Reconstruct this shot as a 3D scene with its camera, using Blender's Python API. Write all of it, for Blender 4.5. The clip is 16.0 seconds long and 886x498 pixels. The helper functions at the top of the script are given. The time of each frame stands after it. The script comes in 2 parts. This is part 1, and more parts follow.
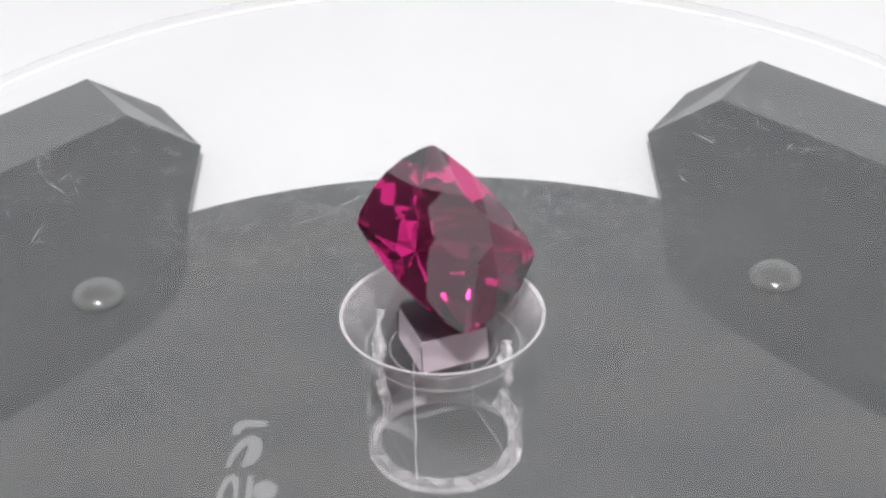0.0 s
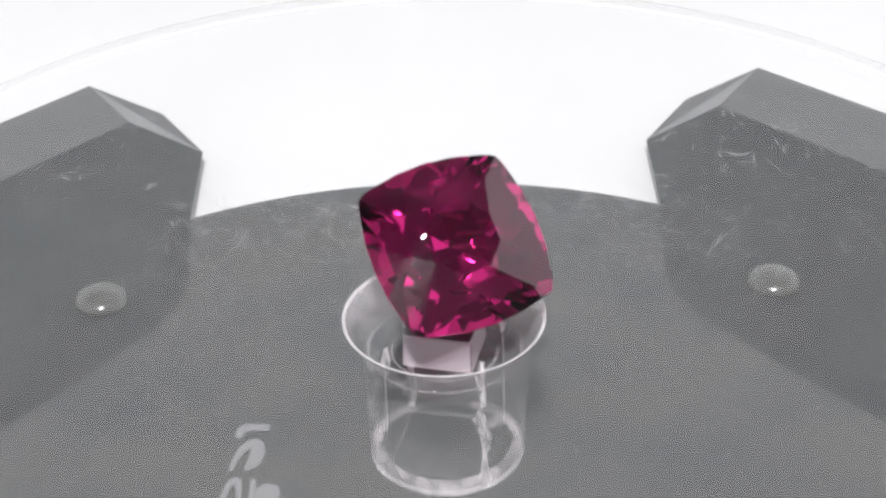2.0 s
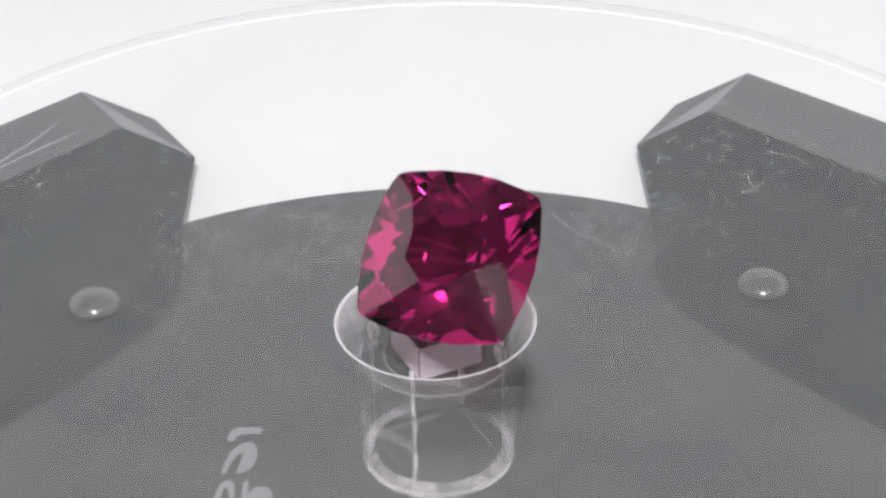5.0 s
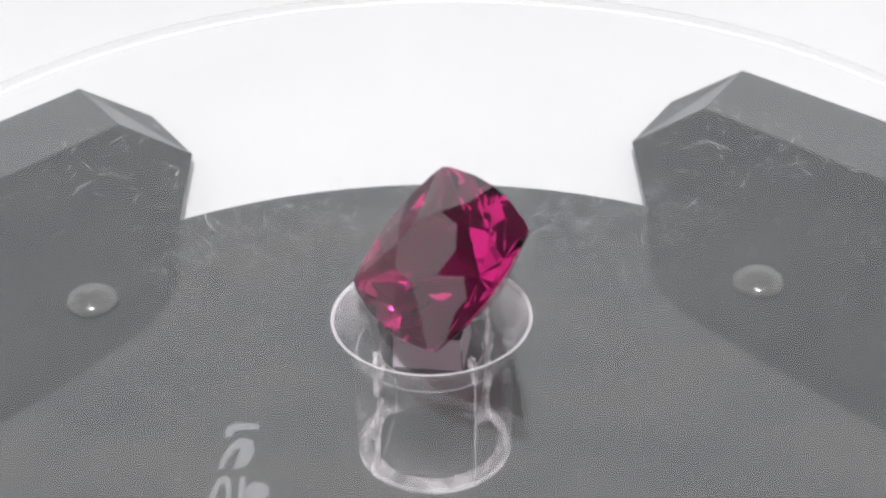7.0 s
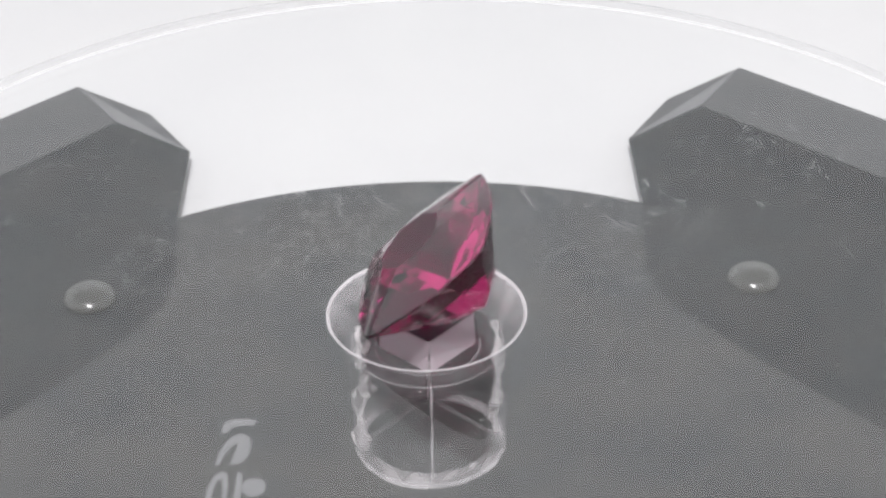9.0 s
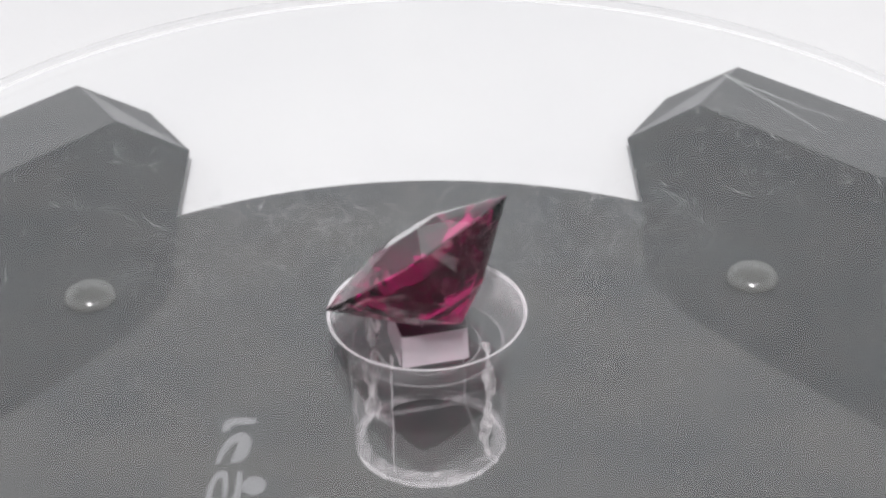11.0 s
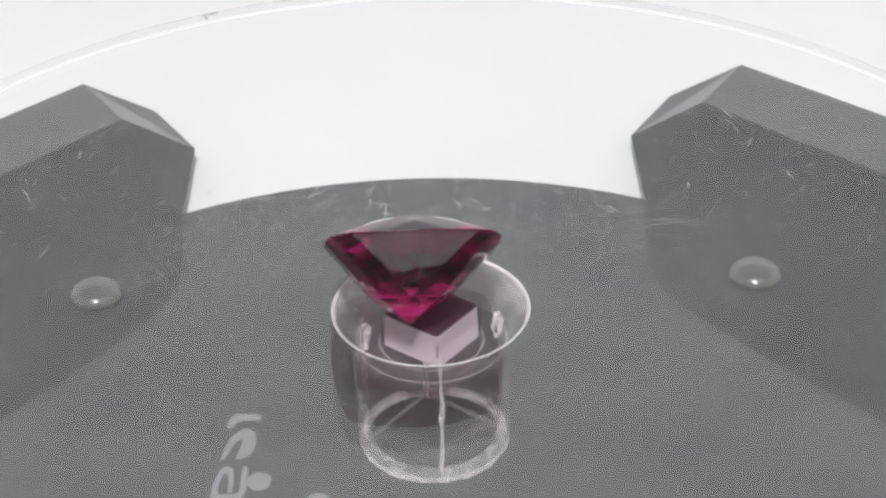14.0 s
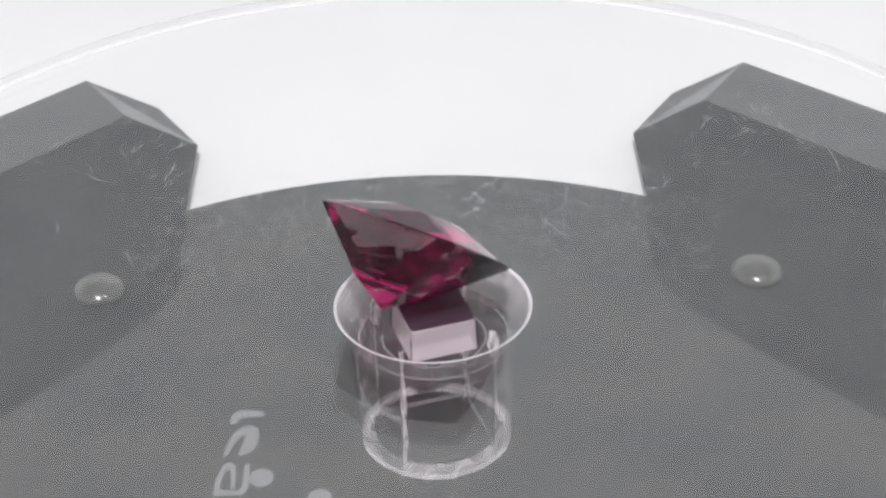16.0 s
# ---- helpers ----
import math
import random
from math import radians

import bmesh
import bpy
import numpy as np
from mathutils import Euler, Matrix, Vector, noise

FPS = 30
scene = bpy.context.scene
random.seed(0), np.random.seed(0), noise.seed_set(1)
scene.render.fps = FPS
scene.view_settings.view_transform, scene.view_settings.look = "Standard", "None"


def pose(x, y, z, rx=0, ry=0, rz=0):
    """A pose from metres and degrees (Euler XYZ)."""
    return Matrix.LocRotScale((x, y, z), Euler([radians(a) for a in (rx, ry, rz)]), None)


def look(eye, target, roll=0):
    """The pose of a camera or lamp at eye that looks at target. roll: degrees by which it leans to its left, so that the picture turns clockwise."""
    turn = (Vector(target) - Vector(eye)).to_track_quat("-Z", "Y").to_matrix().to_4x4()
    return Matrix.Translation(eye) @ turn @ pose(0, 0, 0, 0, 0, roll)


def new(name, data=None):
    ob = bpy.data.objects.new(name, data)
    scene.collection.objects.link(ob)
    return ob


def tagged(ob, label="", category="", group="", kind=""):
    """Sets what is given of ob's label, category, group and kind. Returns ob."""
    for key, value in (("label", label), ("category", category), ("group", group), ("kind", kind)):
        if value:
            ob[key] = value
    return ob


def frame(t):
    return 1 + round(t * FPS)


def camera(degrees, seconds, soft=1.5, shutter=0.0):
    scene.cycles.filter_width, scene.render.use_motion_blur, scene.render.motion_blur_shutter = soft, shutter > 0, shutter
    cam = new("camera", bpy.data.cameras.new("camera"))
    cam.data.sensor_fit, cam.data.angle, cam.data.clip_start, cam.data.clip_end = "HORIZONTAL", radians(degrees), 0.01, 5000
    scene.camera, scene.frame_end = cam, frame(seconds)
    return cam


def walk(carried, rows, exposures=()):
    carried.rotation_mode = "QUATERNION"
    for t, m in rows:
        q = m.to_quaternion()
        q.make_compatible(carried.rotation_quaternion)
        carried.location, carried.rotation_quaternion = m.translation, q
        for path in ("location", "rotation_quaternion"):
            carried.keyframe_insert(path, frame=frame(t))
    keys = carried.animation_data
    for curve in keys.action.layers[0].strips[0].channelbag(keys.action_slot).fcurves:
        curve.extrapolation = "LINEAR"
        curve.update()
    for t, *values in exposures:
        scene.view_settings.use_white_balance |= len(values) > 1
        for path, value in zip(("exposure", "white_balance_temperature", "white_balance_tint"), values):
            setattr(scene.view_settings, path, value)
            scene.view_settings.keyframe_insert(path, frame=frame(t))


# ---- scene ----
MM = 0.001
SPIN = -17.05          # degrees a second, clockwise from above
DECK = -16.1           # top of the base deck, mm
TOP = 0.98             # top of the acrylic disc, mm


def mm(*v):
    return tuple(a * MM for a in v)


# ---- camera and its walk ----
cam = camera(25.0, 16.0, soft=3.0)
PATH = [
    (0, (0.15, -96.26, 67.84), (0.14, -12.74, 12.84), -1.535),
    (1, (0.21, -96.78, 67.79), (0.15, -13.06, 13.11), -1.617),
    (2, (-0.08, -97.32, 68.08), (0.03, -13.53, 13.51), -1.542),
    (3, (0.08, -97.81, 68.53), (0.10, -13.93, 14.08), -1.631),
    (4, (-0.01, -97.99, 68.48), (0.26, -14.04, 14.15), -1.537),
    (6.5, (-0.09, -98.38, 68.62), (0.63, -14.50, 14.18), -1.318),
    (7.5, (0.0, -98.74, 68.77), (0.72, -14.88, 14.30), -1.340),
    (9, (0.39, -99.06, 68.84), (0.98, -15.23, 14.33), -1.462),
    (11.5, (0.08, -99.38, 69.24), (0.90, -15.64, 14.59), -1.304),
    (13, (0.17, -99.81, 69.33), (0.85, -16.06, 14.69), -1.421),
    (14, (0.28, -99.97, 69.44), (0.75, -16.24, 14.77), -1.519),
    (15, (0.43, -100.02, 69.43), (0.71, -16.30, 14.74), -1.494),
    (16, (0.28, -100.18, 69.61), (0.63, -16.54, 14.80), -1.494),
]
walk(cam, [(t, look(mm(*e), mm(*g), r)) for t, e, g, r in PATH], [(0, 0.24), (1.0, 0.28), (2.5, 0.32), (3.2, 0.20), (4, 0.18), (7, 0.25), (8, 0.24), (9, 0.15), (16, 0.17)])

# ---- world and lamps ----
world = bpy.data.worlds.new("bright_room")
scene.world = world
world.use_nodes = True
world.node_tree.nodes["Background"].inputs[0].default_value = (0.95, 0.965, 0.99, 1)
world.node_tree.nodes["Background"].inputs[1].default_value = 1.0


def led(direction, watts, size=0.009, far=0.6):
    data = bpy.data.lights.new("led_lamp", "AREA")
    data.shape, data.size, data.energy, data.color = "DISK", size, watts, (1.0, 0.975, 0.99)
    ob = new("led_lamp", data)
    p = Vector(direction).normalized() * far
    ob.matrix_world = look(p, (0, 0, 0))


# cluster of small LEDs over the turntable, towards the viewer's side
LED_W = 2.15
led((0.0, -0.69, 1.0), LED_W * 0.64, size=0.017, far=0.5)
led((-0.05, -0.60, 1.0), LED_W * 0.36, size=0.015, far=0.5)
for d in ((0.48, -0.36, 1.0), (0.39, -0.385, 1.0), (0.305, -0.40, 1.0), (-0.105, -0.435, 1.0), (-0.17, -0.435, 1.0), (-0.215, -0.425, 1.0), (-0.28, -0.42, 1.0)):
    led(d, LED_W * 0.045)

# ---- materials ----


def mat(name, color, rough=0.5, metal=0.0, trans=0.0, ior=1.45, spec=0.5):
    m = bpy.data.materials.new(name)
    m.use_nodes = True
    b = m.node_tree.nodes["Principled BSDF"]
    b.inputs["Base Color"].default_value = (*color, 1)
    b.inputs["Roughness"].default_value = rough
    b.inputs["Metallic"].default_value = metal
    b.inputs["Transmission Weight"].default_value = trans
    b.inputs["IOR"].default_value = ior
    b.inputs["Specular IOR Level"].default_value = spec
    return m


def node(m, kind, **inputs):
    n = m.node_tree.nodes.new(kind)
    for k, v in inputs.items():
        n.inputs[k.replace("_", " ")].default_value = v
    return n


def vary(m, scale, lo, hi, target="Base Color", detail=5.0, lo_at=0.35, hi_at=0.65):
    """Noise at a real scale (mm) between two values of an input of the material."""
    t, b = m.node_tree, m.node_tree.nodes["Principled BSDF"]
    co = node(m, "ShaderNodeTexCoord")
    n = node(m, "ShaderNodeTexNoise", Scale=1.0 / (scale * MM), Detail=detail, Roughness=0.6)
    r = node(m, "ShaderNodeValToRGB")
    r.color_ramp.elements[0].position, r.color_ramp.elements[1].position = lo_at, hi_at
    r.color_ramp.elements[0].color = (*lo, 1) if isinstance(lo, tuple) else (lo, lo, lo, 1)
    r.color_ramp.elements[1].color = (*hi, 1) if isinstance(hi, tuple) else (hi, hi, hi, 1)
    t.links.new(co.outputs["Object"], n.inputs["Vector"])
    t.links.new(n.outputs["Fac"], r.inputs["Fac"])
    t.links.new(r.outputs["Color"], b.inputs[target])
    return m


def relief(m, scale, height, detail=3.0):
    t, b = m.node_tree, m.node_tree.nodes["Principled BSDF"]
    co = node(m, "ShaderNodeTexCoord")
    n = node(m, "ShaderNodeTexNoise", Scale=1.0 / (scale * MM), Detail=detail)
    u = node(m, "ShaderNodeBump", Strength=0.5, Distance=height * MM)
    t.links.new(co.outputs["Object"], n.inputs["Vector"])
    t.links.new(n.outputs["Fac"], u.inputs["Height"])
    t.links.new(u.outputs["Normal"], b.inputs["Normal"])
    return m


WHITE = relief(vary(mat("white_paper", (0.86, 0.86, 0.86), 0.75), 30, (0.72, 0.72, 0.725), (0.75, 0.75, 0.75)), 0.8, 0.05)
LOW_WALL_M = vary(mat("pale_paint", (0.7, 0.7, 0.7), 0.9), 60, (0.68, 0.69, 0.70), (0.75, 0.75, 0.75))
DARK_M = vary(mat("grey_paint", (0.2, 0.2, 0.2), 0.8), 60, (0.10, 0.10, 0.11), (0.14, 0.14, 0.14))
DECK_M = vary(mat("grey_plastic", (0.12, 0.12, 0.12), 0.5, spec=0.05), 9, (0.066, 0.070, 0.073), (0.090, 0.089, 0.086))
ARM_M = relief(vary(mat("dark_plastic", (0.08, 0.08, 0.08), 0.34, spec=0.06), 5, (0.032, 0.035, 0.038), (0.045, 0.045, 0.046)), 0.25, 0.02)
# paler arm plastic for the sloped faces, painting in the light they catch
BEVEL_M = relief(vary(mat("lit_slope_plastic", (0.13, 0.13, 0.13), 0.3, spec=0.2), 4, (0.070, 0.072, 0.075), (0.092, 0.092, 0.094)), 0.25, 0.02)
END_M = relief(vary(mat("lit_end_plastic", (0.3, 0.3, 0.3), 0.3), 3, (0.17, 0.17, 0.175), (0.21, 0.21, 0.215)), 0.25, 0.02)
LOGO_M = vary(mat("pale_print", (0.4, 0.4, 0.4), 0.6), 0.6, (0.20, 0.205, 0.21), (0.25, 0.25, 0.255))
DOME_M = vary(mat("clear_rubber", (0.8, 0.8, 0.78), 0.21, trans=0.35, ior=1.45, spec=1.0), 0.7, (0.09, 0.09, 0.085), (0.15, 0.15, 0.14))
# darker copy for the pavilion: the dim view from behind is painted in
PAV_M = mat("shaded_magenta_crystal", (0.20, 0.006, 0.052), 0.015, trans=1.0, ior=1.76)
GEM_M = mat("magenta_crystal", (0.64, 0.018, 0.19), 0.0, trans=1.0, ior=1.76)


def veil(name, color, amount, rough=0.6):
    """A thin whitish film: part pale scatter, part clear."""
    m = mat(name, color, rough)
    t = m.node_tree
    mix, clear = node(m, "ShaderNodeMixShader", Fac=amount), node(m, "ShaderNodeBsdfTransparent")
    t.links.new(clear.outputs[0], mix.inputs[1])
    t.links.new(t.nodes["Principled BSDF"].outputs[0], mix.inputs[2])
    t.links.new(mix.outputs[0], t.nodes["Material Output"].inputs["Surface"])
    return m


def sheet(name, color, gloss):
    """Clear sheet: lets light straight through and mirrors a little at each face."""
    m = bpy.data.materials.new(name)
    m.use_nodes = True
    t = m.node_tree
    t.nodes.remove(t.nodes["Principled BSDF"])
    clear, shine, mix = node(m, "ShaderNodeBsdfTransparent"), node(m, "ShaderNodeBsdfGlossy", Roughness=0.0), node(m, "ShaderNodeMixShader", Fac=gloss)
    clear.inputs["Color"].default_value = (*color, 1)
    t.links.new(clear.outputs[0], mix.inputs[1])
    t.links.new(shine.outputs[0], mix.inputs[2])
    t.links.new(mix.outputs[0], t.nodes["Material Output"].inputs["Surface"])
    return m


def film(name, color, steep=2.3, most=0.85):
    """Thin clear wall: sees straight through, glossier towards its silhouette."""
    m = sheet(name, color, 0.05)
    t = m.node_tree
    mix = [n for n in t.nodes if n.type == "MIX_SHADER"][0]
    facing, power = node(m, "ShaderNodeLayerWeight", Blend=0.5), node(m, "ShaderNodeMath")
    power.operation = "POWER"
    power.inputs[1].default_value = steep
    grow = node(m, "ShaderNodeMapRange", To_Min=0.015, To_Max=most)
    t.links.new(facing.outputs["Facing"], power.inputs[0])
    t.links.new(power.outputs[0], grow.inputs["Value"])
    t.links.new(grow.outputs[0], mix.inputs["Fac"])
    return m


def streaky(m, scale, lo, hi, stretch=(1.0, 1.0, 0.35)):
    """Lets the amount of a veil wander in streaks (scale in mm)."""
    t = m.node_tree
    mix = [n for n in t.nodes if n.type == "MIX_SHADER"][0]
    co, turn, n = node(m, "ShaderNodeTexCoord"), node(m, "ShaderNodeMapping", Scale=stretch), node(m, "ShaderNodeTexNoise", Scale=1.0 / (scale * MM), Detail=4.0, Distortion=1.2)
    r = node(m, "ShaderNodeMapRange", From_Min=0.38, From_Max=0.66, To_Min=lo, To_Max=hi)
    t.links.new(co.outputs["Object"], turn.inputs["Vector"])
    t.links.new(turn.outputs[0], n.inputs["Vector"])
    t.links.new(n.outputs["Fac"], r.inputs["Value"])
    t.links.new(r.outputs[0], mix.inputs["Fac"])
    return m


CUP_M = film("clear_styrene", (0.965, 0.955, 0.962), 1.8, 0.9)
ACRYLIC = sheet("clear_acrylic", (0.997, 0.998, 0.998), 0.056)


def glint(name, amount):
    """A fine scratch: clear when looked down on, glossy when seen at a shallow angle."""
    m = bpy.data.materials.new(name)
    m.use_nodes = True
    t = m.node_tree
    t.nodes.remove(t.nodes["Principled BSDF"])
    clear, shine, mix = node(m, "ShaderNodeBsdfTransparent"), node(m, "ShaderNodeBsdfGlossy", Roughness=0.4), node(m, "ShaderNodeMixShader")
    facing, ratio, power, scale = node(m, "ShaderNodeLayerWeight", Blend=0.5), node(m, "ShaderNodeMath"), node(m, "ShaderNodeMath"), node(m, "ShaderNodeMath")
    for n, op, k in ((ratio, "DIVIDE", 0.475), (power, "POWER", 9.0), (scale, "MULTIPLY", amount)):
        n.operation, n.inputs[1].default_value = op, k
    scale.use_clamp = True
    t.links.new(facing.outputs["Facing"], ratio.inputs[0])
    t.links.new(ratio.outputs[0], power.inputs[0])
    t.links.new(power.outputs[0], scale.inputs[0])
    t.links.new(scale.outputs[0], mix.inputs["Fac"])
    t.links.new(clear.outputs[0], mix.inputs[1])
    t.links.new(shine.outputs[0], mix.inputs[2])
    t.links.new(mix.outputs[0], t.nodes["Material Output"].inputs["Surface"])
    return m


SCRATCH_M = glint("scratch_glint", 0.7)
FAINT_M = glint("faint_scratch_glint", 0.6)
EDGE_M = veil("bright_cut_edge", (0.95, 0.95, 0.95), 0.35)
CHIP_M = veil("grey_chip", (0.3, 0.3, 0.3), 0.5, 0.7)
DUST_M = veil("dust", (0.92, 0.92, 0.9), 0.6, 0.9)
FROST_M = streaky(veil("frosted_break", (0.94, 0.91, 0.92), 0.5, 0.4), 0.6, 0.15, 0.85)
INK_M = mat("dark_line", (0.02, 0.02, 0.025), 0.5)

# ---- mesh tools ----


def mesh(bm, name, material, smooth=False):
    me = bpy.data.meshes.new(name)
    bmesh.ops.recalc_face_normals(bm, faces=bm.faces)
    bm.to_mesh(me)
    bm.free()
    me.materials.append(material)
    for p in me.polygons:
        p.use_smooth = smooth
    return me


def part(name, bm, material, parent, label="", smooth=False):
    ob = new(name, mesh(bm, name, material, smooth))
    ob.parent = parent
    return tagged(ob, label)


def prism(bm, outline, z0, z1, inset=0.0):
    """A slab over an outline (mm); inset draws the underside in."""
    c = Vector((sum(p[0] for p in outline), sum(p[1] for p in outline))) / len(outline)
    top = [bm.verts.new(mm(x, y, z1)) for x, y in outline]
    low = []
    for x, y in outline:
        d = (c - Vector((x, y))).normalized() * inset
        low.append(bm.verts.new(mm(x + d.x, y + d.y, z0)))
    n = len(outline)
    bm.faces.new(top)
    bm.faces.new(low[::-1])
    for i in range(n):
        bm.faces.new((top[i], low[i], low[(i + 1) % n], top[(i + 1) % n]))
    return bm


def rings(bm, loops, close=False):
    """Skin between loops of equal count, each a list of points in mm."""
    made = [[bm.verts.new(mm(*p)) for p in loop] for loop in loops]
    n = len(made[0])
    pairs = list(zip(made, made[1:])) + ([(made[-1], made[0])] if close else [])
    for a, b in pairs:
        for i in range(n):
            bm.faces.new((a[i], a[(i + 1) % n], b[(i + 1) % n], b[i]))
    return made


def circle(r, z, n=96):
    return [(r * math.cos(2 * math.pi * i / n), r * math.sin(2 * math.pi * i / n), z) for i in range(n)]


def square(h, z, n=96, rnd=0.0):
    out = []
    for i in range(n):
        a = 2 * math.pi * i / n
        c, s = math.cos(a), math.sin(a)
        k = h / max(abs(c), abs(s))
        p = Vector((k * c, k * s))
        if p.length > h * 1.414 - rnd:
            p = p.normalized() * (h * 1.414 - rnd)
        out.append((p.x, p.y, z))
    return out


def ellipse(cx, cy, rx, ry, n=40, lean=0.0):
    out = []
    for i in range(n):
        a = 2 * math.pi * i / n
        x, y = rx * math.cos(a), ry * math.sin(a)
        out.append((cx + x * math.cos(lean) - y * math.sin(lean), cy + x * math.sin(lean) + y * math.cos(lean)))
    return out


# ---- setting: white floor, unseen low walls and dark panels ----
bm = bmesh.new()
FLOOR = DECK - 1.6
prism(bm, [(-600, -300), (600, -300), (600, 700), (-600, 700)], FLOOR - 4, FLOOR)
floor = tagged(new("floor", mesh(bm, "floor", WHITE)), "bright white paper floor under the turntable", "floor", kind="structure")
# low pale walls, out of view, added to shape what is reflected
for nm, box, high in (("wall_back", (-600, 700, 600, 710), 120), ("wall_left", (-610, -300, -600, 710), 120), ("wall_right", (600, -300, 610, 710), 120)):
    bm = bmesh.new()
    x0, y0, x1, y1 = box
    prism(bm, [(x0, y0), (x1, y0), (x1, y1), (x0, y1)], FLOOR - 4, high)
    tagged(new(nm, mesh(bm, nm, LOW_WALL_M)), "low pale wall added unseen round the table", "wall", kind="structure")
# unseen panel behind the viewer, added for dark reflections in the gem
bm = bmesh.new()
prism(bm, [(-600, -310), (600, -310), (600, -300), (-600, -300)], FLOOR - 4, 640)
tagged(new("dark_panel_front", mesh(bm, "dark_panel_front", DARK_M)), "unseen grey panel behind the viewer, added to darken reflections", "wall", kind="structure")

# unseen panel overhead, added to block light and darken the gem
bm = bmesh.new()
prism(bm, [(-600, -310), (600, -310), (600, 620), (-600, 620)], 640, 650)
tagged(new("ceiling", mesh(bm, "ceiling", DARK_M)), "unseen dark grey panel added to block light over the table", "ceiling", kind="structure")

# ---- turntable base ----
base = tagged(new("rotary_stand"), "dark grey plastic turntable stand with angled arms", "turntable")
bm = bmesh.new()
loops = [circle(0.01, DECK), circle(41.85, DECK), circle(42.15, DECK - 0.15), circle(41.2, DECK - 1.05), circle(0.01, DECK - 1.05)]
rings(bm, [[(x - 1.0, y - 0.05, z) for x, y, z in l] for l in loops], close=True)
deck = part("deck", bm, DECK_M, base, "smooth mid-grey round deck")


def arm(side):
    """An arm leaving the deck at forty-five degrees, with sloped rear and end faces."""
    bm = bmesh.new()
    z = DECK + 0.02
    P = lambda x, y, zz=z: bm.verts.new(mm(side * x - 1.2, y, zz))
    a, b = P(18.7, 37.45), P(18.6, 47.8)
    crest, far_in = P(25.4, 53.3), P(62.0, 17.5)
    peak, far_out = P(30.3, 62.9, DECK - 1.5), P(67.5, 28.5, DECK - 1.5)
    low = [P(45.0, -8.0), P(29.8, 10.2), P(24.6, 16.2), P(20.2, 22.0), P(18.6, 25.0), P(18.1, 27.6), P(18.1, 30.0)]
    top = [a, b, crest, far_in] + low
    bm.faces.new(top)
    knee = P(22.9, 56.0, DECK - 0.75)
    bm.faces.new((b, knee, peak, crest))
    bm.faces.new((crest, peak, far_out, far_in))
    under = [bm.verts.new((v.co.x + side * 0.003, v.co.y + 0.001, (DECK - 1.5) * MM)) for v in (a, b)]
    bm.faces.new((a, under[0], under[1], b))
    bm.faces.new((b, under[1], peak, knee))
    rim = low[::-1]
    lowz = [bm.verts.new((v.co.x, v.co.y, (DECK - 0.02) * MM)) for v in rim]
    for i in range(len(rim) - 1):
        bm.faces.new((rim[i], lowz[i], lowz[i + 1], rim[i + 1]))
    bmesh.ops.recalc_face_normals(bm, faces=bm.faces)
    ob = part("arm", bm, ARM_M, base, "darker plastic arm with a sloped end")
    # sloped rear and end faces take the lighter copies
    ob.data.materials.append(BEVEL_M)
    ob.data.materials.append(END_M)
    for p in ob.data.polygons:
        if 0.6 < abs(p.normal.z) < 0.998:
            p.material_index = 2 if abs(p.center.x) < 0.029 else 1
    return ob


def dome(x, y, parent):
    bm = bmesh.new()
    n, R, hgt = 40, 2.05, 1.15
    loops = [[(x + R * math.cos(k) * math.cos(2 * math.pi * i / n), y + R * math.cos(k) * math.sin(2 * math.pi * i / n), DECK + 0.05 + hgt * math.sin(k))
              for i in range(n)] for k in [j / 9 * math.pi / 2 * 0.995 for j in range(10)]]
    made = rings(bm, loops)
    bm.faces.new(made[-1])
    bm.faces.new(made[0][::-1])
    return part("bumper", bm, DOME_M, parent, "clear rubber dome bumper", True)


for side in (-1, 1):
    ob = arm(side)
    dome(side * 25.1 - 0.4, 26.0, ob)

bm = bmesh.new()
rings(bm, [circle(30.0, DECK - 1.0), circle(29.0, FLOOR), circle(0.01, FLOOR), circle(0.01, DECK - 1.0)], close=True)
part("pedestal", bm, ARM_M, base, "dark plastic foot under the deck")

# pale printed mark: plain shapes only
z0, z1 = DECK + 0.005, DECK + 0.03


def mark(outline):
    bm = bmesh.new()
    prism(bm, outline, z0, z1)
    return part("printed_mark", bm, LOGO_M, deck, "pale grey printed shape")


mark([(-14.35, 9.2), (-13.85, 9.25), (-13.75, 9.75), (-13.4, 9.95), (-12.05, 9.95), (-12.05, 10.6), (-13.7, 10.75), (-14.15, 10.45), (-14.35, 9.9)])


def crescent(cx, top, low, wide, slit):
    """A leaf-like round with a slit cut up from its lower end."""
    h = top - low
    pts = [(cx - wide, low), (cx - wide * 0.98, low + h * 0.35), (cx - wide * 0.75, low + h * 0.72), (cx - wide * 0.3, low + h * 0.95), (cx + wide * 0.2, top),
           (cx + wide * 0.75, low + h * 0.86), (cx + wide, low + h * 0.6), (cx + wide * 0.98, low + h * 0.3), (cx + wide * 0.7, low + h * 0.08), (cx + wide * 0.2, low),
           (cx - wide * 0.05, low + h * 0.02), (cx + wide * 0.05, low + h * 0.4), (cx + wide * 0.1, low + h * 0.7), (cx - wide * 0.25, low + h * 0.6), (cx - wide * slit, low + h * 0.3), (cx - wide * (slit + 0.08), low)]
    return [(x + (y - low) * 0.12 - 0.15, y) for x, y in pts]


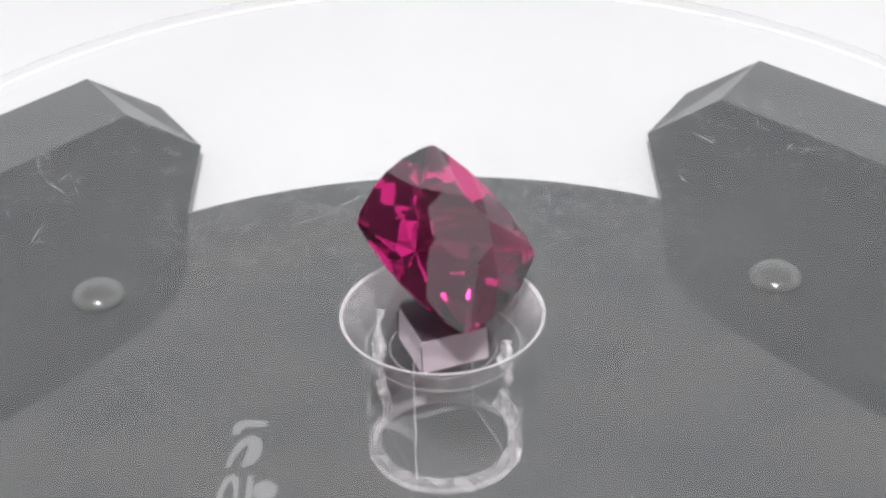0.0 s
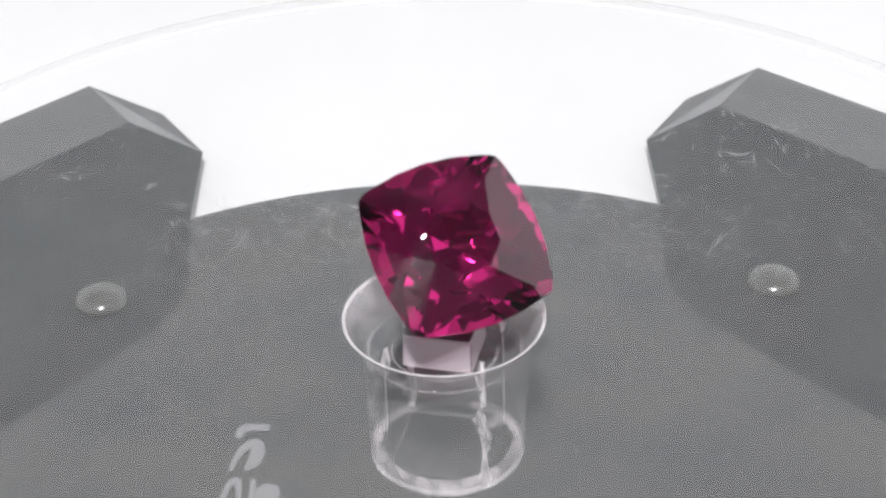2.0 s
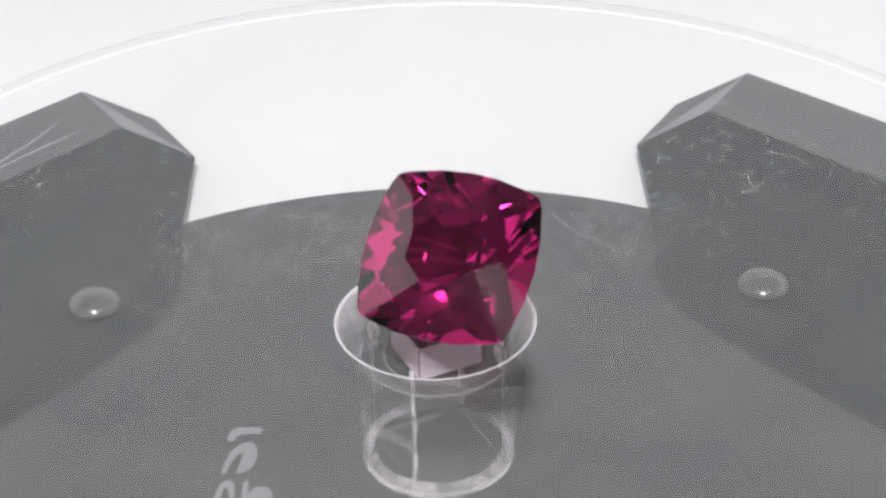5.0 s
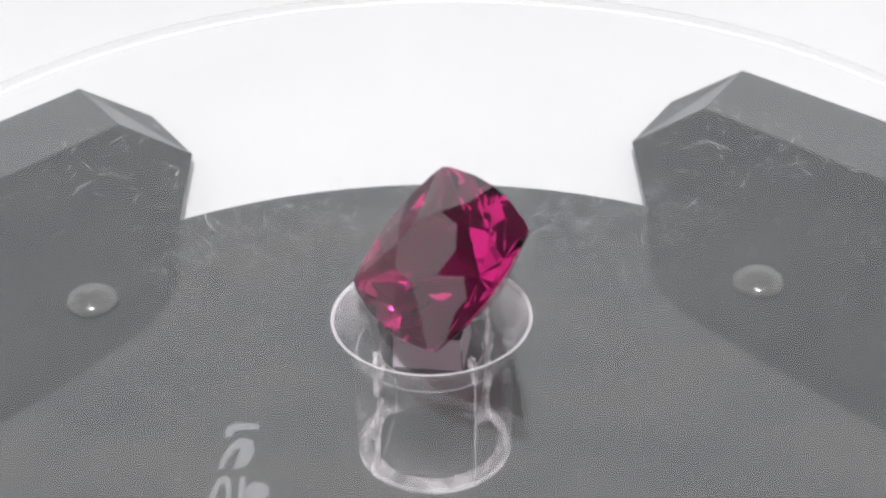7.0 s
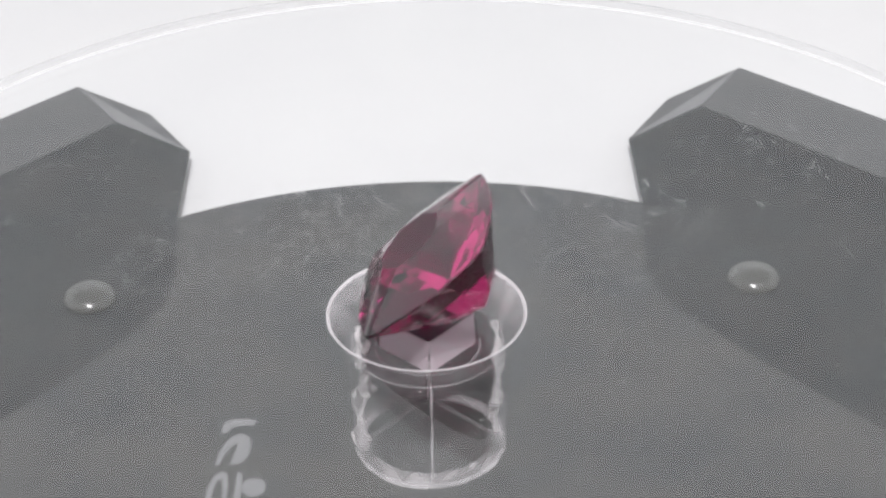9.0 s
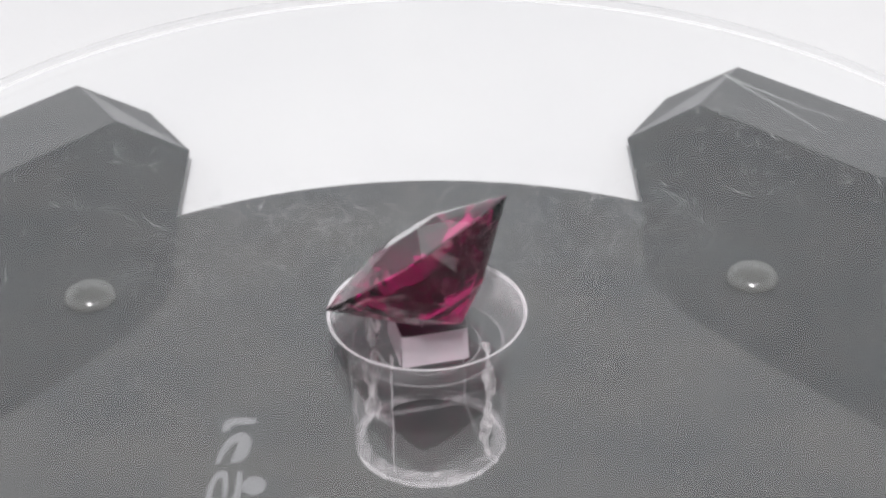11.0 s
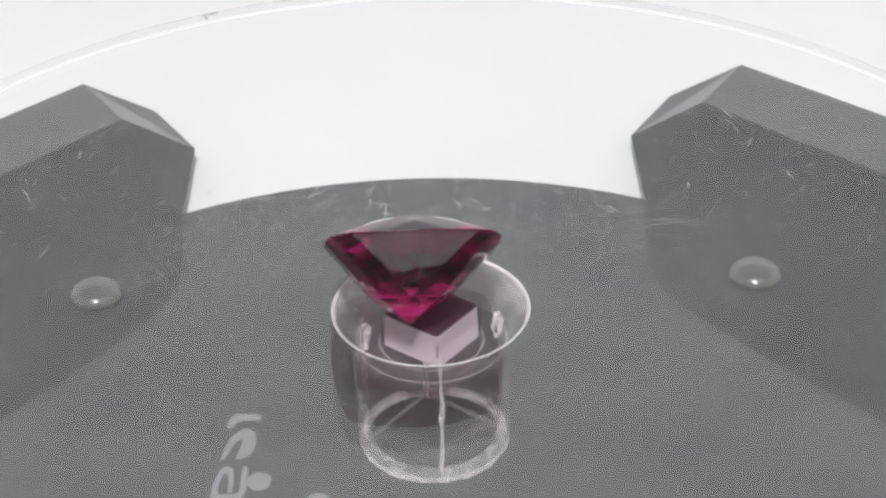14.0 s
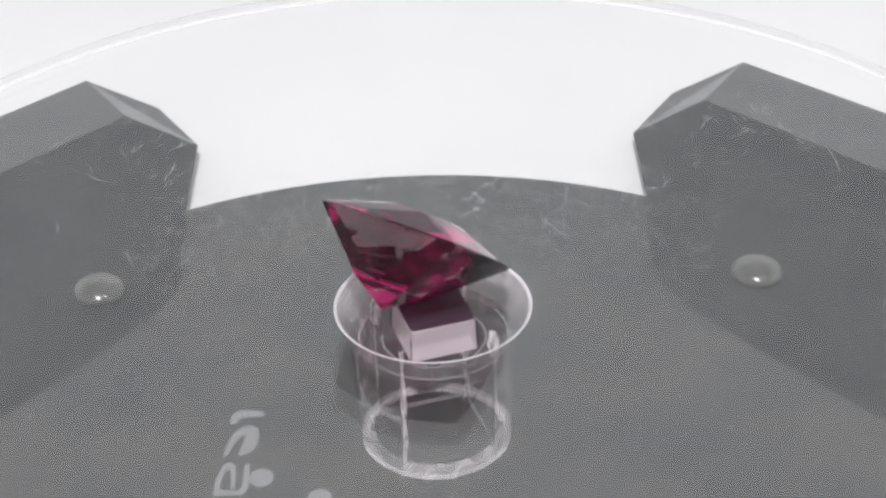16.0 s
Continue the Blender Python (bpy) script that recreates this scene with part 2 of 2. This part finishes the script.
mark(crescent(-13.35, 9.1, 5.75, 1.05, 0.62))
mark([(-14.95, 1.6), (-14.9, 3.2), (-14.5, 4.7), (-14.0, 5.1), (-13.6, 4.7), (-13.5, 3.2), (-13.55, 2.3), (-13.85, 2.3), (-13.85, 3.4), (-14.0, 4.3), (-14.25, 4.2), (-14.5, 3.0), (-14.5, 2.2),
      (-13.3, 2.1), (-13.05, 2.6), (-13.0, 4.9), (-12.65, 4.9), (-12.6, 2.4), (-12.9, 1.6)])
mark(ellipse(-11.8, 3.35, 0.8, 0.95))
mark(ellipse(-7.85, 1.0, 0.85, 1.0))

# ---- rotating acrylic disc ----
disc = tagged(new("acrylic_disc"), "clear scratched acrylic turntable disc with dust", "turntable disc")
bm = bmesh.new()
R_OUT = 42.5
loops = [circle(r, z, 160) for r, z in ((0.01, TOP), (R_OUT - 0.15, TOP), (R_OUT, TOP - 0.15), (R_OUT, 0.25), (R_OUT - 0.15, 0.10), (0.01, 0.10))]
rings(bm, loops, close=True)
plate = part("plate", bm, ACRYLIC, disc, "clear acrylic round plate with a matt cut edge")
plate.data.materials.append(EDGE_M)
for p in plate.data.polygons:
    if 0.2 < abs(p.normal.z) < 0.95:
        p.material_index = 1
rnd = random.Random(7)


def strip(bm, pts, w, z=TOP + 0.012):
    """A hairline ribbon along points (mm), tapered to its ends."""
    left, right = [], []
    n = len(pts)
    for i, p in enumerate(pts):
        d = Vector(pts[min(i + 1, n - 1)]) - Vector(pts[max(i - 1, 0)])
        k = Vector((-d.y, d.x)).normalized() * w * 0.5 * (0.25 + 0.75 * math.sin(math.pi * (i + 0.5) / n))
        left.append(bm.verts.new(mm(p[0] + k.x, p[1] + k.y, z)))
        right.append(bm.verts.new(mm(p[0] - k.x, p[1] - k.y, z)))
    for i in range(n - 1):
        bm.faces.new((left[i], right[i], right[i + 1], left[i + 1]))


def hair(r, a, length, bend, turn, steps=9):
    x, y, h = r * math.cos(a), r * math.sin(a), turn
    pts = []
    for i in range(steps):
        pts.append((x, y))
        h += bend + rnd.gauss(0, 0.03)
        x += length / steps * math.cos(h)
        y += length / steps * math.sin(h)
    return [p for p in pts if 2.0 < math.hypot(*p) < R_OUT - 0.5]


bold, faint = bmesh.new(), bmesh.new()
for i in range(440):
    r = rnd.uniform(18, 30) if i % 5 == 0 else 4.0 + 15.0 * rnd.random() ** 0.8
    pts = hair(r, rnd.uniform(0, 2 * math.pi), rnd.choice((0.3, 0.4, 0.6, 0.9, 1.3, 1.8, 2.6, 4.0)), rnd.gauss(0, 0.12), rnd.uniform(0, 6.28), 7)
    if len(pts) > 2:
        strip(bold, pts, rnd.choice((0.025, 0.03, 0.035, 0.045, 0.06)))
for i in range(4600):
    r = rnd.uniform(18, 32) if i % 4 == 0 else 4.0 + 16.0 * rnd.random() ** 0.8
    pts = hair(r, rnd.uniform(0, 2 * math.pi), rnd.uniform(0.15, 1.5), rnd.gauss(0, 0.12), rnd.uniform(0, 6.28), 5)
    if len(pts) > 2:
        strip(faint, pts, rnd.uniform(0.02, 0.045), TOP + 0.006)
part("scratch_haze", bold, SCRATCH_M, disc, "whitish hairline scratches")["kind"] = "stuff"
part("hairline_haze", faint, FAINT_M, disc, "faint hairline scratches")["kind"] = "stuff"
specks = bmesh.new()
for i in range(260):
    r, a = rnd.uniform(3, 41), rnd.uniform(0, 2 * math.pi)
    s = rnd.choice((0.012, 0.016, 0.02, 0.03, 0.045))
    m = Matrix.Translation(mm(r * math.cos(a), r * math.sin(a), TOP + s * 0.45)) @ pose(0, 0, 0, 0, 0, rnd.uniform(0, 360)) @ Matrix.Diagonal((s * MM * rnd.uniform(0.7, 1.6), s * MM, s * MM * 0.6, 1))
    bmesh.ops.create_icosphere(specks, subdivisions=1, radius=1.0, matrix=m)
bm = bmesh.new()
for bend, turn in ((0.012, 128.0), (0.03, 121.0)):
    strip(bm, hair(36.8, radians(-114.0), 16.5, bend, radians(turn), 16), 0.07, TOP + 0.02)
part("long_scratch", bm, SCRATCH_M, disc, "pair of long curved white scratches")
bm = bmesh.new()
strip(bm, [(42.15 * math.cos(a), 42.15 * math.sin(a)) for a in [radians(350.6 + 0.25 * k) for k in range(8)]], 0.45, TOP + 0.01)
strip(bm, [(r * math.cos(radians(352.2)), r * math.sin(radians(352.2))) for r in (41.3, 41.6, 41.9, 42.2)], 0.3, TOP + 0.014)
part("edge_chip", bm, CHIP_M, disc, "small grey chip at the rim")
part("dust", specks, DUST_M, disc, "white dust specks")["kind"] = "stuff"

# hairlines and dust are too fine to shade what lies below
for ob in disc.children:
    ob.visible_shadow = False

# ---- hub under the disc ----
stand = tagged(new("turntable_hub"), "clear plastic hub with square post under the disc", "turntable hub")
POST_M = veil("satin_pinkish_plastic", (0.66, 0.58, 0.625), 0.62, 0.25)
GEM_REFLECTION_M = veil("painted_gem_reflection", (0.05, 0.04, 0.055), 0.78, 0.35)
DIM_M = veil("dark_edge_line", (0.02, 0.02, 0.025), 0.4, 0.5)


def gleam_by_height(m, stops):
    """Paints pale brightness on a clear wall, by height (mm, amount), with streaks."""
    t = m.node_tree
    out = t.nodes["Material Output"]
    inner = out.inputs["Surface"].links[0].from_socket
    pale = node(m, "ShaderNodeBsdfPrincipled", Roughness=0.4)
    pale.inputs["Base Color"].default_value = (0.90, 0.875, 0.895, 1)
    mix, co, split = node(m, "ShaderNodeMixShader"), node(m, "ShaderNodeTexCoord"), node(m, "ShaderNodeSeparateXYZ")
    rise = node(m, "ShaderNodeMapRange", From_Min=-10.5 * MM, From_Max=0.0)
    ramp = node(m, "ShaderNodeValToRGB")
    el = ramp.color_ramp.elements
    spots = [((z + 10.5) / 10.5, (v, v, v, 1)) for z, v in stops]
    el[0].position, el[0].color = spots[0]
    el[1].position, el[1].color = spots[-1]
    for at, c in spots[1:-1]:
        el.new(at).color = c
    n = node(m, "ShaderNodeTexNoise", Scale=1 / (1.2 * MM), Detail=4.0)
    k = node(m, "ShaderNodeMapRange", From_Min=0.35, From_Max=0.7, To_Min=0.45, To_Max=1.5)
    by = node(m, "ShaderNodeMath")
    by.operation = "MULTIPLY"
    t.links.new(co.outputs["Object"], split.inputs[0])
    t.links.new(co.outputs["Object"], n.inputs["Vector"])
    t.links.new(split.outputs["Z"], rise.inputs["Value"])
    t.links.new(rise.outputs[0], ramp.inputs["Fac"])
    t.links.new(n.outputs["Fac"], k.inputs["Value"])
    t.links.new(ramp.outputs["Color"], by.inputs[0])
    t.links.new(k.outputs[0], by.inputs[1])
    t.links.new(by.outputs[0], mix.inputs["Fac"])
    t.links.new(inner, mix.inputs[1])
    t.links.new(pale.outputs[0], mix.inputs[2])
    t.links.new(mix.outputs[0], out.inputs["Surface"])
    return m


# paints the wall's bright bottom and mouth, standing in for reflected light
gleam_by_height(CUP_M, [(-10.1, 0.22), (-9.8, 0.14), (-9.4, 0.04), (-8.8, 0.0), (-2.6, 0.0), (-1.2, 0.13), (-0.2, 0.22)])
# pale colour imitates the gleam on the clear bottom rim
RIM_M = veil("painted_gleam_rim", (0.95, 0.92, 0.94), 0.22, 0.3)
SOLE_M = vary(veil("hazy_sole", (0.85, 0.82, 0.84), 0.012, 0.4), 1.5, (0.7, 0.68, 0.7), (0.95, 0.92, 0.94))
TUBE_M = film("clear_tube", (0.985, 0.978, 0.983))
# hazy inner mouth; its pale streaks imitate curls of refracted light
BOWL_M = streaky(veil("hazy_bowl_refraction", (0.94, 0.91, 0.93), 0.1, 0.35), 1.6, 0.02, 0.22)
SHELF_M = vary(veil("clear_shelf", (0.9, 0.87, 0.89), 0.02, 0.3), 1.2, (0.5, 0.48, 0.5), (0.95, 0.92, 0.94))
FOOT_GLEAM_M = streaky(veil("painted_bottom_gleam", (0.95, 0.92, 0.94), 0.2, 0.3), 1.8, 0.10, 0.34, (1.0, 1.0, 1.0))
# the next four veils paint edge gleams as pale colour
FOOT_M = veil("painted_gleam_foot", (0.95, 0.92, 0.94), 0.10, 0.4)
LIP_M = veil("painted_gleam_lip", (0.95, 0.92, 0.94), 0.55, 0.35)
SOFT_LINE_M = veil("painted_soft_gleam", (0.95, 0.92, 0.94), 0.2, 0.4)
LINE_M = veil("bright_edge", (0.95, 0.92, 0.94), 0.5, 0.4)


def lathe(profile, n=96):
    bm = bmesh.new()
    rings(bm, [circle(r, z, n) for r, z in profile])
    return bm


def skin(profile, thick, n=96):
    """A closed turned wall with a real thickness, drawn inwards."""
    bm = bmesh.new()
    rings(bm, [circle(r, z, n) for r, z in profile] + [circle(r - thick, z, n) for r, z in profile[::-1]], close=True)
    return bm


WALL = [(5.97, -0.02), (5.72, -0.5), (5.47, -1.2), (5.28, -2.2), (5.12, -3.7), (4.97, -6.0), (4.84, -8.2), (4.77, -9.5), (4.64, -9.9), (4.3, -10.05)]
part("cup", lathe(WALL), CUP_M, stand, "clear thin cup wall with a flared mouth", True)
part("lip", skin([(6.06, 0.0), (6.07, -0.05), (6.02, -0.1), (5.95, -0.1)], 0.07), LIP_M, stand, "thin lip with a painted gleam", True)
part("bottom_rim", skin([(4.78, -9.6), (4.68, -9.95), (4.45, -10.06)], 0.1), RIM_M, stand, "rounded bottom rim with a painted gleam", True)


def open_walls(h0, z0, h1, z1):
    """Four upright panels of a square tube, open above and below."""
    bm = bmesh.new()
    rings(bm, [[(h * sx, h * sy, z) for sx, sy in ((-1, -1), (1, -1), (1, 1), (-1, 1))] for h, z in ((h0, z0), (h1, z1))])
    return bm


column = part("square_column", open_walls(2.98, -9.9, 2.92, -2.5), TUBE_M, stand, "clear thin-walled square column inside the cup")
bm = bmesh.new()
rings(bm, [[(h * sx, h * sy, z) for sx, sy in ((-1, -1), (1, -1), (1, 1), (-1, 1))] for h, z in ((3.02, -9.6), (3.02, -9.78), (2.9, -9.9), (2.9, -9.7))], close=True)
part("foot_edge", bm, FOOT_M, column, "moulded foot of the column with a painted gleam")
part("bowl", lathe([(5.88, -0.14), (5.5, -0.7), (5.05, -1.5), (4.75, -2.1), (4.6, -2.3)]), BOWL_M, stand, "hazy flared inner mouth with painted refraction streaks", True)
part("shelf", lathe([(4.6, -2.3), (4.2, -2.42), (3.3, -2.46), (3.05, -2.46)]), SHELF_M, stand, "clear shelf round the post", True)
for r, z in ((4.62, -2.28), (3.22, -2.42)):
    part("shelf_line", skin([(r, z), (r + 0.03, z - 0.04), (r, z - 0.08)], 0.06), SOFT_LINE_M, stand, "thin moulded circle with a painted gleam", True)
# sloped pale ring added to imitate the bright band along the front bottom
part("foot_gleam", lathe([(3.95, -9.36), (4.2, -9.52), (4.45, -9.69), (4.65, -9.84), (4.75, -9.96)]), FOOT_GLEAM_M, stand, "added pale ring painting the bright bottom band", True)
bm = bmesh.new()
prism(bm, [p[:2] for p in square(2.85, 0, 32, 0.1)], -10.06, -9.99)
part("bottom", bm, SOLE_M, stand, "hazy flat bottom of the cup")
bm = bmesh.new()
made = rings(bm, [square(2.15, -2.45, 64, 0.1), square(2.08, -0.35, 64, 0.1), square(2.0, -0.27, 64, 0.1)])
bm.faces.new(made[0][::-1])
bm.faces.new(made[-1])
post = part("post", bm, POST_M, stand, "satin pinkish square post")
# dark sheet painting the gem's dark reflection on the post's top
bm = bmesh.new()
made = rings(bm, [square(2.06, -0.26, 64, 0.1), square(2.05, -0.18, 64, 0.12)])
bm.faces.new(made[0][::-1])
bm.faces.new(made[-1])
part("pad", bm, GEM_REFLECTION_M, post, "dark sheet painting the gem's reflection on the post")
def ragged(angle, wide, z_top, z_low, name, material, label, radial=0.0):
    """A ragged upright ribbon by one corner of the square tube; radial turns it edge-on to the wall."""
    bm = bmesh.new()
    rows, c, s = 70, math.cos(radians(angle)), math.sin(radians(angle))
    left, right = [], []
    ph = [rnd.uniform(0, 6.28) for k in range(6)]
    for i in range(rows):
        z = z_low + (z_top - z_low) * i / (rows - 1)
        r, off = 4.2, wide * 0.16 * math.sin(z * 0.7 + ph[0]) + wide * 0.05 * math.sin(z * 2.7 + ph[1])
        swell = 1.0 + 0.5 * math.exp(-((z + 5.6) / 0.7) ** 2)
        a = off - wide * swell * (0.28 + 0.16 * math.sin(z * 1.6 + ph[2]) + 0.05 * math.sin(z * 5.3 + ph[3]) + rnd.uniform(-0.04, 0.04))
        b = off + wide * swell * (0.28 + 0.16 * math.sin(z * 1.9 + ph[4]) + 0.05 * math.sin(z * 6.1 + ph[5]) + rnd.uniform(-0.04, 0.04))
        for side, u in ((left, a), (right, b)):
            x, y = (r + u * radial, u * (1 - radial)) if radial else (r, u)
            side.append(bm.verts.new(mm(x * c - y * s, x * s + y * c, z)))
    for i in range(rows - 1):
        bm.faces.new((left[i], right[i], right[i + 1], left[i + 1]))
    return part(name, bm, material, stand, label)


for angle, wide in ((-45, 1.5), (135, 1.1)):
    ragged(angle, wide, -0.9, -9.9, "flow_line", FROST_M, "ragged whitish moulding line", 0.88)
    ragged(angle, 0.34, -0.9, -9.9, "flow_line", FROST_M, "thin ragged whitish moulding line")
for angle in (45, 225):
    ragged(angle, 0.16, -2.4, -9.9, "edge_line", LINE_M, "thin edge of the tube with a painted gleam")
    ragged(angle - 4, 0.12, -2.2, -9.6, "shade_line", DIM_M, "thin dark edge of the tube")
    ragged(angle, 1.0, -0.8, -2.8, "flow_line", FROST_M, "ragged whitish moulding line", 0.8)
for k in range(4):
    a = radians(45 + 90 * k)
    bm = bmesh.new()
    prism(bm, ellipse(2.98 * math.cos(a), 2.98 * math.sin(a), 0.035, 0.035, 6), -2.35, -1.0 + 0.22 * k)
    part("edge_mark", bm, INK_M, stand, "thin dark line on the post's edge")

# clear plastic lets the lamps' light through
for ob in stand.children_recursive:
    if ob.name.split(".")[0] in ("cup", "square_column", "post", "lip", "bottom_rim", "flow_line", "bottom", "bowl", "shelf", "shelf_line", "foot_gleam", "foot_edge", "edge_line"):
        ob.visible_shadow = False

# ---- gemstone ----


def outline(hx, hy, bow, z, trim=0.95):
    """Bowed cushion outline with softened corners, as points in mm."""
    pts = []
    for k in range(4):
        a, b = (hx, hy) if k % 2 == 0 else (hy, hx)
        for i in range(5):
            u = -a + trim + (2 * a - 2 * trim) * i / 4
            pts.append(Vector((u, b + bow * (1 - (u / a) ** 2))))
        pts += [Vector((a - 0.42, b + 0.14)), Vector((a - 0.05, b - 0.05)), Vector((a + 0.14, b - 0.42))]
        pts = [Vector((p.y, -p.x)) for p in pts]
    return [(p.x, p.y, z) for p in pts]


def ring_points(radius, z, count, first, corner=0.0, cx=0.0, cy=0.0, drop=0.0):
    """A ring of facet corners, drawn out towards the four corners of the stone."""
    out = []
    for k in range(count):
        a = radians(first + 360 / count * k)
        w = math.sin(2 * a) ** 2
        r = radius + corner * w
        out.append((cx + r * math.cos(a), cy + r * math.sin(a), z + drop * w))
    return out


def gem_points():
    pts = outline(4.543, 4.414, 0.80, 0.06) + outline(4.543, 4.414, 0.80, -0.06)
    pts += ring_points(2.3, 1.31, 8, 22.5)
    pts += ring_points(3.5, 0.86, 8, 0, 0.75, drop=-0.16)
    pts += ring_points(3.75, -1.95, 8, 22.5, 0.2, 0.1, 0.1)
    pts += ring_points(2.1, -3.5, 8, 0, 0.3, 0.3, 0.34)
    pts.append((0.376, 0.427, -4.92))
    return pts


bm = bmesh.new()
for p in gem_points():
    bm.verts.new(mm(*p))
bmesh.ops.convex_hull(bm, input=bm.verts)
bmesh.ops.dissolve_limit(bm, angle_limit=radians(0.6), verts=bm.verts, edges=bm.edges)
bmesh.ops.recalc_face_normals(bm, faces=bm.faces)
gem = tagged(new("gemstone"), "magenta red cushion-cut faceted gemstone leaning on a clear disc", "gemstone")


def facets(name, keep, label, material=GEM_M):
    """The facets of the stone that keep() picks, as one part."""
    out, known = bmesh.new(), {}
    for f in bm.faces:
        if keep(f):
            for v in f.verts:
                if v.index not in known:
                    known[v.index] = out.verts.new(v.co)
            out.faces.new([known[v.index] for v in f.verts])
    me = bpy.data.meshes.new(name)
    out.to_mesh(me)
    out.free()
    me.materials.append(material)
    ob = new(name, me)
    ob.parent = gem
    return tagged(ob, label)


bm.verts.index_update()
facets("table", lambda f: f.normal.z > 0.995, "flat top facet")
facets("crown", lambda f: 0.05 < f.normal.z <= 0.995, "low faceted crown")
facets("girdle", lambda f: abs(f.normal.z) <= 0.05, "thin girdle")
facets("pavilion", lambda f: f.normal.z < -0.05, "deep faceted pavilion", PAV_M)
bm.free()
GEM_IN = pose(0.439 * MM, 0.858 * MM, 4.693 * MM) @ pose(0, 0, 0, 0, 0, 57.84) @ pose(0, 0, 0, 40.79) @ pose(0, 0, 0, 0, 0.97) @ pose(0, 0, 0, 0, 0, 3.37)
STAND_IN = pose(0, 0, 0, 0, 0, 20.0)


def motions():
    steps = [i * 0.5 for i in range(33)]
    walk(disc, [(t, pose(0, 0, 0, 0, 0, SPIN * t)) for t in steps])
    walk(stand, [(t, pose(0, 0, 0, 0, 0, SPIN * t) @ STAND_IN) for t in steps])
    walk(gem, [(t, pose(0, 0, 0, 0, 0, SPIN * t) @ GEM_IN) for t in steps])


motions()
